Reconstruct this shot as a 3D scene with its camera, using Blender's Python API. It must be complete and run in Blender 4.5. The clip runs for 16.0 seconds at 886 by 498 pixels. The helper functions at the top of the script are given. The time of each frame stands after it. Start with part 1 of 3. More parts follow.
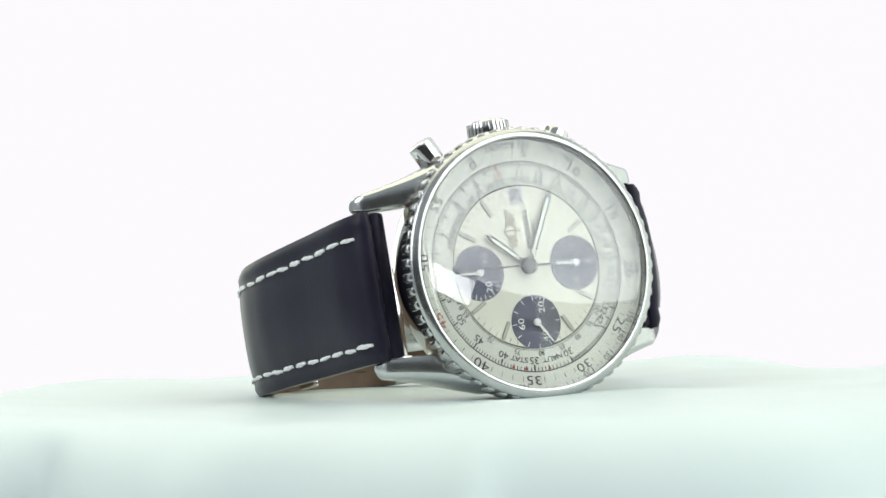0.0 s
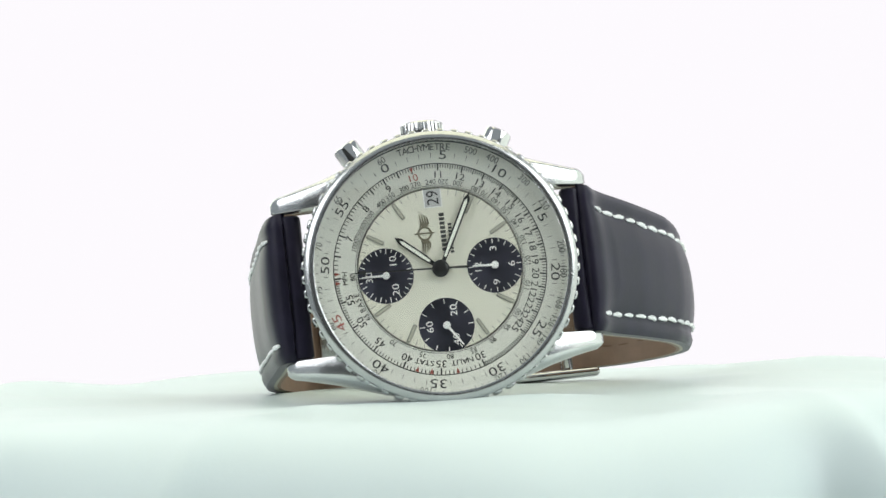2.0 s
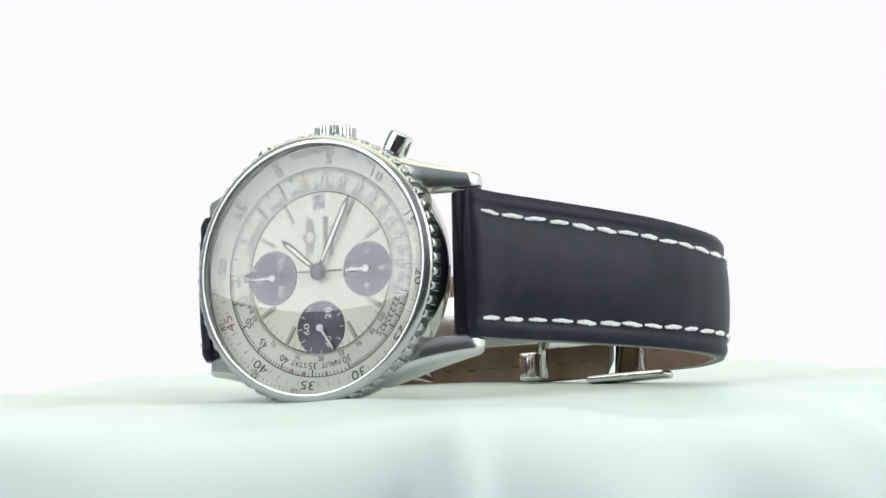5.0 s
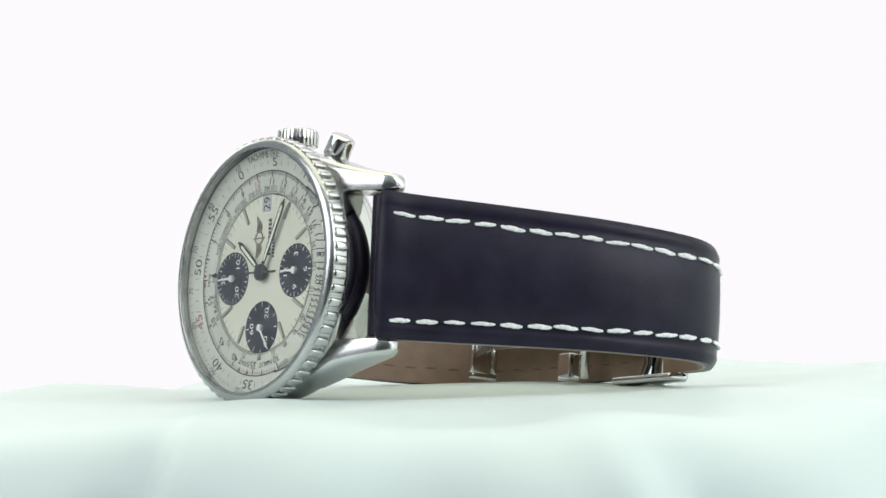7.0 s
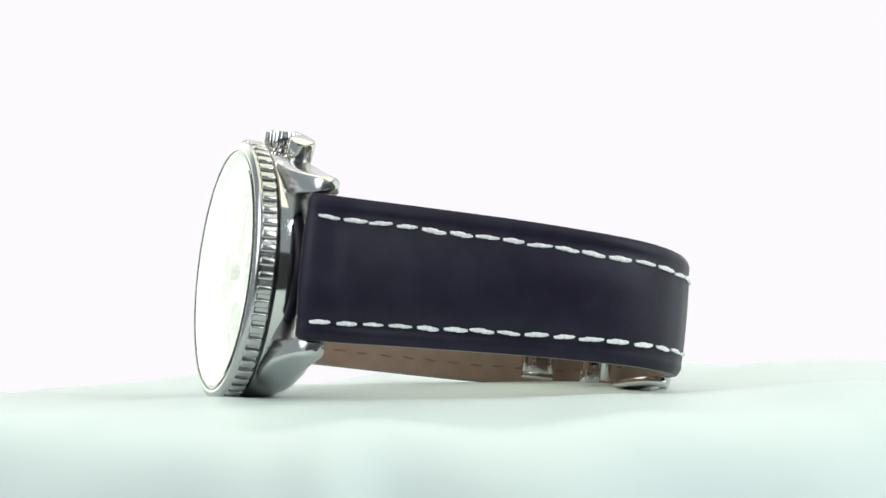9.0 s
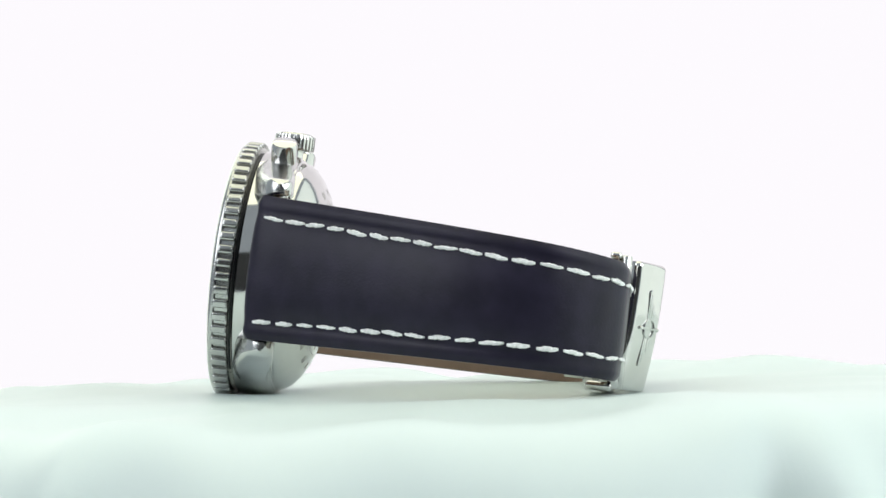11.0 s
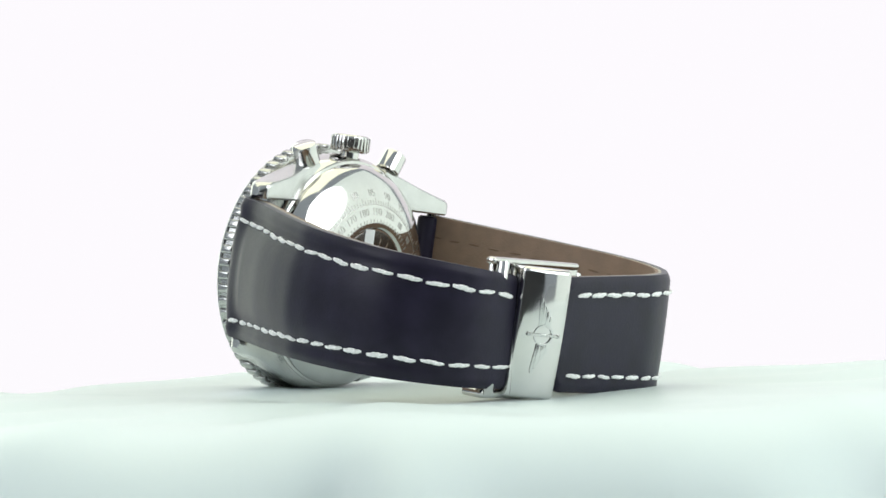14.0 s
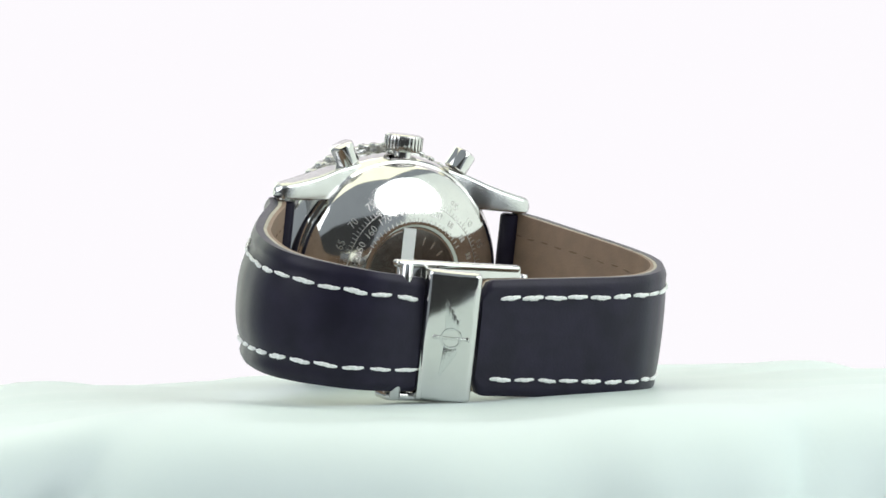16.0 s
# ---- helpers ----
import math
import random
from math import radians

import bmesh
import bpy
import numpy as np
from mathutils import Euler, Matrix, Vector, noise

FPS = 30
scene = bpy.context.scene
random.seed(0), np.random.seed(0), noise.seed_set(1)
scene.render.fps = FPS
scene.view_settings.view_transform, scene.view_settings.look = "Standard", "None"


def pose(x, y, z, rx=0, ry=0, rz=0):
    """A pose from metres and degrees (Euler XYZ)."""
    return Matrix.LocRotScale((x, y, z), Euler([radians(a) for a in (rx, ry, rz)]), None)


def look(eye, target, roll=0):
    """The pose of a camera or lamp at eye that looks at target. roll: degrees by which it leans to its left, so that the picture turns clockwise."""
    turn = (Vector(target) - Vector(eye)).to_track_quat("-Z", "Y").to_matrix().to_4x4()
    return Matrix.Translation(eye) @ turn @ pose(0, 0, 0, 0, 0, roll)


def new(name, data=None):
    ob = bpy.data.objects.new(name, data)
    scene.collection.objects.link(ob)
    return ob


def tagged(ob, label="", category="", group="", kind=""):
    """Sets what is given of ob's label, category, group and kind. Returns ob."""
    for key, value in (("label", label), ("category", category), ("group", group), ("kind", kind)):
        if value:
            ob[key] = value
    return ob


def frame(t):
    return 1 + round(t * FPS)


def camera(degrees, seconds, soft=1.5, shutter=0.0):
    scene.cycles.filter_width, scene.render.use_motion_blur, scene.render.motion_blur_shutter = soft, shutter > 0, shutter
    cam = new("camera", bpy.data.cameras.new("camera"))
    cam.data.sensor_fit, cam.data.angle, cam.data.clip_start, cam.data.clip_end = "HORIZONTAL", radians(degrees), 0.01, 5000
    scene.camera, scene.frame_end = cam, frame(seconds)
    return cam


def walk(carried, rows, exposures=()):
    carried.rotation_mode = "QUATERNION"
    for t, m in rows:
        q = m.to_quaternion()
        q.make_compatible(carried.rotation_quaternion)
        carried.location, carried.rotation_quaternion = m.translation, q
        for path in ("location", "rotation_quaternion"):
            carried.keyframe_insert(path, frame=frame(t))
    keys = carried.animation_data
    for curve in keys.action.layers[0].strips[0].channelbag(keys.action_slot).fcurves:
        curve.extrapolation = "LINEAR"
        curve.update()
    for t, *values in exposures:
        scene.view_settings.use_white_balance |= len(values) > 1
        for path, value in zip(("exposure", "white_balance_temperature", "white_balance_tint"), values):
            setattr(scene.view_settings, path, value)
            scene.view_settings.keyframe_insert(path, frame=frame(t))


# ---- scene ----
cam = camera(14.89, 16.0, soft=1.55)

# the camera stands still; the display turns before it
RIGHT = Vector((0.99957, -0.00009, -0.02936))
AHEAD = Vector((0.0, 1.0, -0.00305)).normalized()
UP = RIGHT.cross(AHEAD).normalized()
RIGHT = AHEAD.cross(UP).normalized()
EYE = Vector((-0.0010994, -0.5439974, 0.0016892))
CAM = Matrix(((RIGHT.x, UP.x, -AHEAD.x, EYE.x), (RIGHT.y, UP.y, -AHEAD.y, EYE.y), (RIGHT.z, UP.z, -AHEAD.z, EYE.z), (0, 0, 0, 1)))
walk(cam, [(0.0, CAM), (16.0, CAM)])

# turn of the display about the upright axis through the origin: seconds, degrees
TURN = [(0.0, 16.84), (0.5, 11.20), (1.0, 5.45), (1.5, -0.10), (2.0, -5.75), (2.5, -11.25), (3.0, -16.9), (3.5, -22.45), (4.0, -28.05),
        (5.25, -42.1), (6.5, -56.15), (7.0, -61.8), (7.5, -67.3), (8.0, -72.8), (8.5, -78.2), (9.0, -83.8), (10.25, -97.65),
        (11.5, -111.55), (12.0, -117.1), (12.5, -122.6), (13.0, -128.15), (13.5, -133.7), (14.0, -139.3), (14.5, -144.8),
        (15.0, -150.3), (15.5, -155.75), (16.0, -161.23)]

# ---- light ----
world = bpy.data.worlds.new("studio")
scene.world = world
world.use_nodes = True
world.node_tree.nodes["Background"].inputs[0].default_value = (0.82, 0.93, 1.0, 1)
world.node_tree.nodes["Background"].inputs[1].default_value = 0.40


def softbox(name, eye, target, w, h, watts, colour):
    data = bpy.data.lights.new(name, "AREA")
    data.shape, data.size, data.size_y, data.energy, data.color = "RECTANGLE", w, h, watts, colour
    ob = new(name, data)
    ob.matrix_world = look(eye, target)
    return ob


def around(azimuth, height, d):
    """A place d metres off the display, azimuth degrees to the camera's right, height degrees up."""
    a, h = radians(azimuth), radians(height)
    return (d * math.sin(a) * math.cos(h), -d * math.cos(a) * math.cos(h), d * math.sin(h))


softbox("softbox_overhead", (0.0, 0.10, 0.62), (0, 0, 0), 0.75, 0.75, 2.4, (1.0, 1.0, 0.70))
# lamp added out of view at rear left, whitens the crystal at grazing angles
softbox("rear_glare_fill", (-0.37, 0.645, 0.20), (0, 0, 0), 0.32, 0.60, 0.66, (0.84, 1.0, 0.74))
for side in (1, -1):
    octa = softbox("octagon_softbox", around(61 * side, 31, 0.62), (0, 0, 0), 0.47, 0.47, 1.62, (0.92, 0.955, 1.0))
    octa.data.shape = "DISK"

# ---- materials ----


def material(name, colour, rough, metal=0.0, noise_scale=0.0, noise_amount=0.0, bump=0.0, bump_scale=2000.0, spec=0.5):
    m = bpy.data.materials.new(name)
    m.use_nodes = True
    nt = m.node_tree
    b = nt.nodes["Principled BSDF"]
    b.inputs["Base Color"].default_value = (*colour, 1)
    b.inputs["Roughness"].default_value = rough
    b.inputs["Metallic"].default_value = metal
    b.inputs["Specular IOR Level"].default_value = spec
    tc = nt.nodes.new("ShaderNodeTexCoord")
    if noise_amount:
        n = nt.nodes.new("ShaderNodeTexNoise")
        n.inputs["Scale"].default_value = noise_scale
        n.inputs["Detail"].default_value = 6
        nt.links.new(tc.outputs["Object"], n.inputs["Vector"])
        r = nt.nodes.new("ShaderNodeValToRGB")
        lo = [c * (1 - noise_amount) for c in colour]
        hi = [min(1, c * (1 + noise_amount)) for c in colour]
        r.color_ramp.elements[0].color, r.color_ramp.elements[1].color = (*lo, 1), (*hi, 1)
        r.color_ramp.elements[0].position, r.color_ramp.elements[1].position = 0.3, 0.7
        nt.links.new(n.outputs["Fac"], r.inputs["Fac"])
        nt.links.new(r.outputs["Color"], b.inputs["Base Color"])
        rr = nt.nodes.new("ShaderNodeMapRange")
        rr.inputs["To Min"].default_value, rr.inputs["To Max"].default_value = max(0.02, rough * 0.85), min(1, rough * 1.15)
        nt.links.new(n.outputs["Fac"], rr.inputs["Value"])
        nt.links.new(rr.outputs["Result"], b.inputs["Roughness"])
    if bump:
        n2 = nt.nodes.new("ShaderNodeTexNoise")
        n2.inputs["Scale"].default_value = bump_scale
        n2.inputs["Detail"].default_value = 5
        nt.links.new(tc.outputs["Object"], n2.inputs["Vector"])
        bp = nt.nodes.new("ShaderNodeBump")
        bp.inputs["Strength"].default_value = bump
        bp.inputs["Distance"].default_value = 0.0002
        nt.links.new(n2.outputs["Fac"], bp.inputs["Height"])
        nt.links.new(bp.outputs["Normal"], b.inputs["Normal"])
    return m


STEEL = material("polished_steel", (0.66, 0.65, 0.635), 0.09, 1.0, 300, 0.03)
BRUSHED = material("brushed_steel", (0.53, 0.53, 0.52), 0.24, 1.0, 500, 0.05, 0.04, 5000)
SATIN = material("satin_steel", (0.62, 0.62, 0.61), 0.22, 1.0, 400, 0.05, 0.05, 5000)
BRASS = material("steel_stem", (0.55, 0.5, 0.42), 0.2, 1.0)
CREAM = material("cream_lacquer", (0.70, 0.685, 0.575), 0.45, 0, 250, 0.02, 0.03, 6000)
FLANGE = material("silvered_scale", (0.63, 0.63, 0.56), 0.40, 0, 250, 0.02, 0.04, 8000)
BLACK_DIAL = material("black_register", (0.075, 0.075, 0.098), 0.35, 1.0)
_r = BLACK_DIAL.node_tree.nodes["Principled BSDF"]
_r.inputs["Anisotropic"].default_value = 0.85
_r.inputs["Roughness"].default_value = 0.36
_r.inputs["Anisotropic Rotation"].default_value = 0.25
_tan = BLACK_DIAL.node_tree.nodes.new("ShaderNodeTangent")
_tan.direction_type, _tan.axis = "RADIAL", "Z"
BLACK_DIAL.node_tree.links.new(_tan.outputs["Tangent"], _r.inputs["Tangent"])
INK = material("black_ink", (0.015, 0.015, 0.015), 0.6)
GREY_INK = material("grey_ink", (0.055, 0.055, 0.05), 0.6)
RED = material("red_ink", (0.36, 0.10, 0.08), 0.6)
WHITE_INK = material("white_ink", (0.8, 0.8, 0.78), 0.6)
LUME = material("lume", (0.80, 0.82, 0.72), 0.6, 0, 3000, 0.04)
TAN_LUME = material("aged_lume", (0.42, 0.41, 0.33), 0.6, 0, 3000, 0.05)
SEAM = material("brown_thread", (0.15, 0.095, 0.06), 0.8, 0, 2500, 0.1)
GUNMETAL = material("dark_hand_metal", (0.035, 0.035, 0.035), 0.3, 0.6)
GREYBAR = material("grey_marker_metal", (0.30, 0.30, 0.26), 0.35, 0.4)
GILT = material("emblem_gilt", (0.27, 0.245, 0.18), 0.35, 0.6)
LEATHER = material("black_leather", (0.0150, 0.0125, 0.0265), 0.40, 0, 220, 0.25, 0.15, 2600, 0.22)
_l = LEATHER.node_tree.nodes["Principled BSDF"]
_l.inputs["Sheen Weight"].default_value = 0.22
_l.inputs["Sheen Roughness"].default_value = 0.25
LINING = material("tan_lining_leather", (0.22, 0.145, 0.10), 0.6, 0, 300, 0.12, 0.3, 3000)
# light from above on the strap's cut edge is put into this pale colour
LIT_EDGE = material("lit_leather_edge", (0.40, 0.37, 0.30), 0.6, 0, 600, 0.2, 0.3, 2500)
THREAD = material("white_thread", (0.86, 0.86, 0.85), 0.8, 0, 2500, 0.12, 0.8, 5000)
DATE_WHITE = material("date_disc", (0.46, 0.46, 0.45), 0.5)
MEDAL = material("dark_etched_steel", (0.17, 0.16, 0.155), 0.22, 1.0, 900, 0.25, 0.1, 4000)
ETCH = material("etched_steel", (0.55, 0.54, 0.52), 0.36, 1.0)
FILM = material("white_film", (0.82, 0.84, 0.84), 0.25, 0, 400, 0.04)
PLASTIC = material("dark_gasket", (0.01, 0.01, 0.012), 0.4)

GLASS = bpy.data.materials.new("sapphire_crystal")
GLASS.use_nodes = True
_b = GLASS.node_tree.nodes["Principled BSDF"]
_b.inputs["Base Color"].default_value = (0.985, 1.0, 0.985, 1)
_b.inputs["Roughness"].default_value = 0.0
_b.inputs["IOR"].default_value = 1.5
_b.inputs["Transmission Weight"].default_value = 1.0

CLOTH = material("pale_mint_satin", (0.64, 0.727, 0.712), 0.42, 0, 18, 0.02, 0.06, 2500, 0.3)
CLOTH.node_tree.nodes["Principled BSDF"].inputs["Sheen Weight"].default_value = 0.05

# the backdrop's overexposed white is its own emission, in place of light on it
PAPER = bpy.data.materials.new("self_lit_white_paper")
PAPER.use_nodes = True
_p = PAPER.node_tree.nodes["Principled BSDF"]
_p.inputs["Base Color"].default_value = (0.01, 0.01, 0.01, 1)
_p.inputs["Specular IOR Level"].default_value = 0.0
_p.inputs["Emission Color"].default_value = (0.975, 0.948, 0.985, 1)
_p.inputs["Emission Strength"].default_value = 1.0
# emission for the added side panel that the polished steel mirrors
GLOW_PANEL = bpy.data.materials.new("glow_panel_white")
GLOW_PANEL.use_nodes = True
_f = GLOW_PANEL.node_tree.nodes["Principled BSDF"]
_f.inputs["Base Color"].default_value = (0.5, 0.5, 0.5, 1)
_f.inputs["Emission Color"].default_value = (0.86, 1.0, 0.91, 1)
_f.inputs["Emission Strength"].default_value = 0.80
DARK = material("dark_panel_black", (0.05, 0.05, 0.052), 0.8, 0, 4, 0.15)
# emission of the added arcs that make the curved glare, dimmer at the left
GLARE_ARC = bpy.data.materials.new("glare_arc_glow")
GLARE_ARC.use_nodes = True
_t = GLARE_ARC.node_tree.nodes["Principled BSDF"]
_t.inputs["Emission Color"].default_value = (0.95, 0.98, 1.0, 1)
_t.inputs["Emission Strength"].default_value = 8.0
GLARE_ARC_DIM = GLARE_ARC.copy()
GLARE_ARC_DIM.node_tree.nodes["Principled BSDF"].inputs["Emission Strength"].default_value = 4.0
WHITE = material("white_table_paper", (0.85, 0.85, 0.85), 0.7, 0, 5, 0.02)

# ---- mesh helpers (the watch is written in millimetres: x towards 3 o'clock, y towards 12, z out of the dial) ----
MM = 0.001


def part(name, bm, mat, parent=None, label="", smooth=True, angle=40):
    me = bpy.data.meshes.new(name)
    if smooth:
        for f in bm.faces:
            f.smooth = True
        for e in bm.edges:
            if len(e.link_faces) == 2 and e.calc_face_angle(0) > radians(angle):
                e.smooth = False
    bm.to_mesh(me)
    bm.free()
    me.materials.append(mat)
    ob = new(name, me)
    ob.parent = parent
    if label:
        tagged(ob, label)
    return ob


def share(ob, parent, m=None):
    c = new(ob.name.split(".")[0], ob.data)
    c.parent = parent
    if m is not None:
        c.matrix_basis = m
    return c


def lathe(profile, n=96, closed=False):
    """Turn a profile of (radius, z) about z; radius 0 makes a pole."""
    bm = bmesh.new()
    rings = []
    for r, z in profile:
        if r < 1e-6:
            rings.append([bm.verts.new((0, 0, z * MM))])
        else:
            rings.append([bm.verts.new((r * MM * math.cos(2 * math.pi * k / n), r * MM * math.sin(2 * math.pi * k / n), z * MM)) for k in range(n)])
    pairs = list(zip(rings, rings[1:]))
    if closed:
        pairs.append((rings[-1], rings[0]))
    for a, b in pairs:
        for k in range(n):
            j = (k + 1) % n
            if len(a) == 1 and len(b) == 1:
                continue
            if len(a) == 1:
                bm.faces.new((a[0], b[j], b[k]))
            elif len(b) == 1:
                bm.faces.new((a[k], a[j], b[0]))
            else:
                bm.faces.new((a[k], a[j], b[j], b[k]))
    bmesh.ops.recalc_face_normals(bm, faces=bm.faces)
    return bm


def block(x0, x1, y0, y1, z0, z1, bevel=0.0, seg=2):
    bm = bmesh.new()
    bmesh.ops.create_cube(bm, size=1)
    for v in bm.verts:
        v.co = Vector(((x0 + x1) / 2 + v.co.x * (x1 - x0), (y0 + y1) / 2 + v.co.y * (y1 - y0), (z0 + z1) / 2 + v.co.z * (z1 - z0))) * MM
    if bevel:
        bmesh.ops.bevel(bm, geom=list(bm.edges), offset=bevel * MM, segments=seg, affect="EDGES", profile=0.5)
    return bm


def transform(bm, m):
    bmesh.ops.transform(bm, matrix=m, verts=bm.verts)
    return bm


def mm(x, y, z):
    return Matrix.Translation((x * MM, y * MM, z * MM))


def turn(deg, axis):
    return Matrix.Rotation(radians(deg), 4, axis)


def prism(points, z0, z1, bevel=0.0):
    """A flat outline of (x, y) given thickness from z0 to z1."""
    bm = bmesh.new()
    low = [bm.verts.new((x * MM, y * MM, z0 * MM)) for x, y in points]
    high = [bm.verts.new((x * MM, y * MM, z1 * MM)) for x, y in points]
    bm.faces.new(low[::-1])
    bm.faces.new(high)
    for k in range(len(points)):
        j = (k + 1) % len(points)
        bm.faces.new((low[k], low[j], high[j], high[k]))
    bmesh.ops.recalc_face_normals(bm, faces=bm.faces)
    if bevel:
        bmesh.ops.bevel(bm, geom=[e for e in bm.edges], offset=bevel * MM, segments=2, affect="EDGES", profile=0.5)
    return bm


GLYPHS = {}


def glyphs(text):
    """Vertices and faces of a word in the built-in font, centred, with capitals one unit high."""
    if text not in GLYPHS:
        cu = bpy.data.curves.new("glyph", "FONT")
        cu.body, cu.align_x, cu.align_y, cu.resolution_u = text, "CENTER", "CENTER", 3
        ob = new("glyph", cu)
        bpy.context.view_layer.update()
        me = bpy.data.meshes.new_from_object(ob)
        vs = np.array([v.co[:2] for v in me.vertices])
        fs = [tuple(p.vertices) for p in me.polygons]
        mid = (vs.max(0) + vs.min(0)) / 2
        vs = (vs - mid) / 0.69
        bpy.data.objects.remove(ob)
        bpy.data.curves.remove(cu)
        bpy.data.meshes.remove(me)
        GLYPHS[text] = (vs, fs)
    return GLYPHS[text]


class Print:
    """Flat printed marks gathered into one mesh."""

    def __init__(self):
        self.v, self.f = [], []

    def poly(self, pts, z):
        n = len(self.v)
        self.v += [(x * MM, y * MM, z * MM) for x, y in pts]
        self.f.append(tuple(range(n, n + len(pts))))

    def word(self, text, x, y, z, size, rot, wide=1.0):
        vs, fs = glyphs(text)
        c, s = math.cos(rot), math.sin(rot)
        n = len(self.v)
        for u, w in vs:
            u, w = u * size * wide, w * size
            self.v.append(((x + c * u - s * w) * MM, (y + s * u + c * w) * MM, z * MM))
        self.f += [tuple(i + n for i in f) for f in fs]

    def around(self, text, a, r, z, size, flip=False, wide=1.0):
        """A word at the clock angle a (degrees from 12), its head outwards, or inwards when flipped."""
        A = radians(a)
        self.word(text, r * math.sin(A), r * math.cos(A), z, size, -A + (math.pi if flip else 0), wide)

    def arc_text(self, text, a, r, z, size, step, flip=False, wide=1.0):
        n = len(text)
        for k, ch in enumerate(text):
            if ch != " ":
                d = (k - (n - 1) / 2) * step
                self.around(ch, a + (-d if flip else d), r, z, size, flip, wide)

    def tick(self, a, r0, r1, w, z):
        A = radians(a)
        s, c = math.sin(A), math.cos(A)
        h = w / 2
        self.poly([(r0 * s - h * c, r0 * c + h * s), (r0 * s + h * c, r0 * c - h * s), (r1 * s + h * c, r1 * c - h * s), (r1 * s - h * c, r1 * c + h * s)], z)

    def circle(self, r, w, z, n=120, cx=0.0, cy=0.0):
        for k in range(n):
            a, b = 2 * math.pi * k / n, 2 * math.pi * (k + 1) / n
            self.poly([(cx + q * math.cos(t), cy + q * math.sin(t)) for q, t in ((r - w / 2, a), (r + w / 2, a), (r + w / 2, b), (r - w / 2, b))], z)

    def drape(self, height, inner):
        """Lays the marks outside the inner radius on a sloping ring."""
        out = []
        for x, y, z in self.v:
            r = math.hypot(x, y) / MM
            out.append((x, y, height(r) * MM if r > inner else z))
        self.v = out

    def link(self, name, mat, parent, label=""):
        me = bpy.data.meshes.new(name)
        me.from_pydata(self.v, [], self.f)
        me.materials.append(mat)
        ob = new(name, me)
        ob.parent = parent
        if label:
            tagged(ob, label)
        return ob


# ---- setting ----
def sheet(name, pts, x0, x1, mat, label):
    """A sheet along x with a profile of (y, z) in metres and a real thickness."""
    bm = bmesh.new()
    rows = [[bm.verts.new((x, y, z)) for x in (x0, x1)] for y, z in pts]
    for a, b in zip(rows, rows[1:]):
        bm.faces.new((a[0], a[1], b[1], b[0]))
    bmesh.ops.recalc_face_normals(bm, faces=bm.faces)
    bmesh.ops.solidify(bm, geom=list(bm.faces), thickness=0.004)
    ob = part(name, bm, mat, smooth=True)
    return tagged(ob, label, "backdrop", kind="structure")


# gives off its own white instead of being lit
sheet("backdrop", [(0.75, -0.30), (0.75, 1.1)], -0.60, 0.60, PAPER, "seamless white paper backdrop behind the watch, its lit white put in as glow")
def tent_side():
    """An unseen glowing panel, added at the right to brighten reflections in the steel."""
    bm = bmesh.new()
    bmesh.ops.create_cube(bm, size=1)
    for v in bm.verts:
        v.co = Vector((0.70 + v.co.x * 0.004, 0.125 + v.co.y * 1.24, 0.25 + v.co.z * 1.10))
    ob = part("tent_side", bm, GLOW_PANEL, smooth=False)
    return tagged(ob, "unseen glowing panel added at the right for reflections in the steel", "backdrop", kind="structure")


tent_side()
# unseen panel, added so the steel mirrors something dark on the camera's side
sheet("dark_panel", [(-1.05, -0.30), (-1.05, 0.40)], -0.90, 0.90, DARK, "unseen dark panel added behind the camera to darken reflections")
sheet("ground", [(-1.0, -0.30), (0.75, -0.30)], -1.2, 1.2, WHITE, "plain white table surface under the draped display")


def lamp_ring(side):
    """A glowing arc added at the rim of each octagon softbox, shaped to draw the crystal's glare."""
    bm = bmesh.new()
    rings = []
    for k in range(40):
        a = math.atan2(-0.55, -side) + side * radians(-80 + (110 if side > 0 else 95) * k / 39)
        rings.append([bm.verts.new(((0.243 + 0.010 * math.cos(q)) * math.cos(a), (0.243 + 0.010 * math.cos(q)) * math.sin(a), 0.006 * math.sin(q))) for q in [2 * math.pi * m / 8 for m in range(8)]])
    for k in range(39):
        a, b = rings[k], rings[k + 1]
        for m in range(8):
            bm.faces.new((a[m], a[(m + 1) % 8], b[(m + 1) % 8], b[m]))
    bm.faces.new(rings[0])
    bm.faces.new(rings[-1])
    bmesh.ops.recalc_face_normals(bm, faces=bm.faces)
    ob = part("lamp_ring", bm, GLARE_ARC if side > 0 else GLARE_ARC_DIM)
    ob.matrix_world = look(around(61 * side, 31, 0.61), (0, 0, 0))
    return tagged(ob, "glowing arc added at a softbox rim to draw the crystal's glare", "lamp", kind="structure")


lamp_ring(1)
lamp_ring(-1)


# ---- the draped display ----
CREASES = [(random.Random(k).uniform(0, 6.283), random.Random(k + 50).uniform(0.035, 0.09), random.Random(k + 90).uniform(-1, 1), random.Random(k + 130).uniform(-9, 9)) for k in range(11)]
# the folds that stand out: direction, width, height, lean
CREASES += [(radians(-50.5), 0.034, 0.95, 0.0), (radians(-22), 0.045, 0.8, 3.0), (radians(-99.5), 0.032, 0.7, -3.0), (radians(40), 0.085, 0.9, 2.0)]


def creases(a, r):
    """Soft ridges that run outwards and lean as they go."""
    out = 0.0
    for a0, w, h, lean in CREASES:
        d = (a - a0 - lean * (r - 0.06) + math.pi) % (2 * math.pi) - math.pi
        out += h * math.exp(-(d / w) ** 2)
    return out


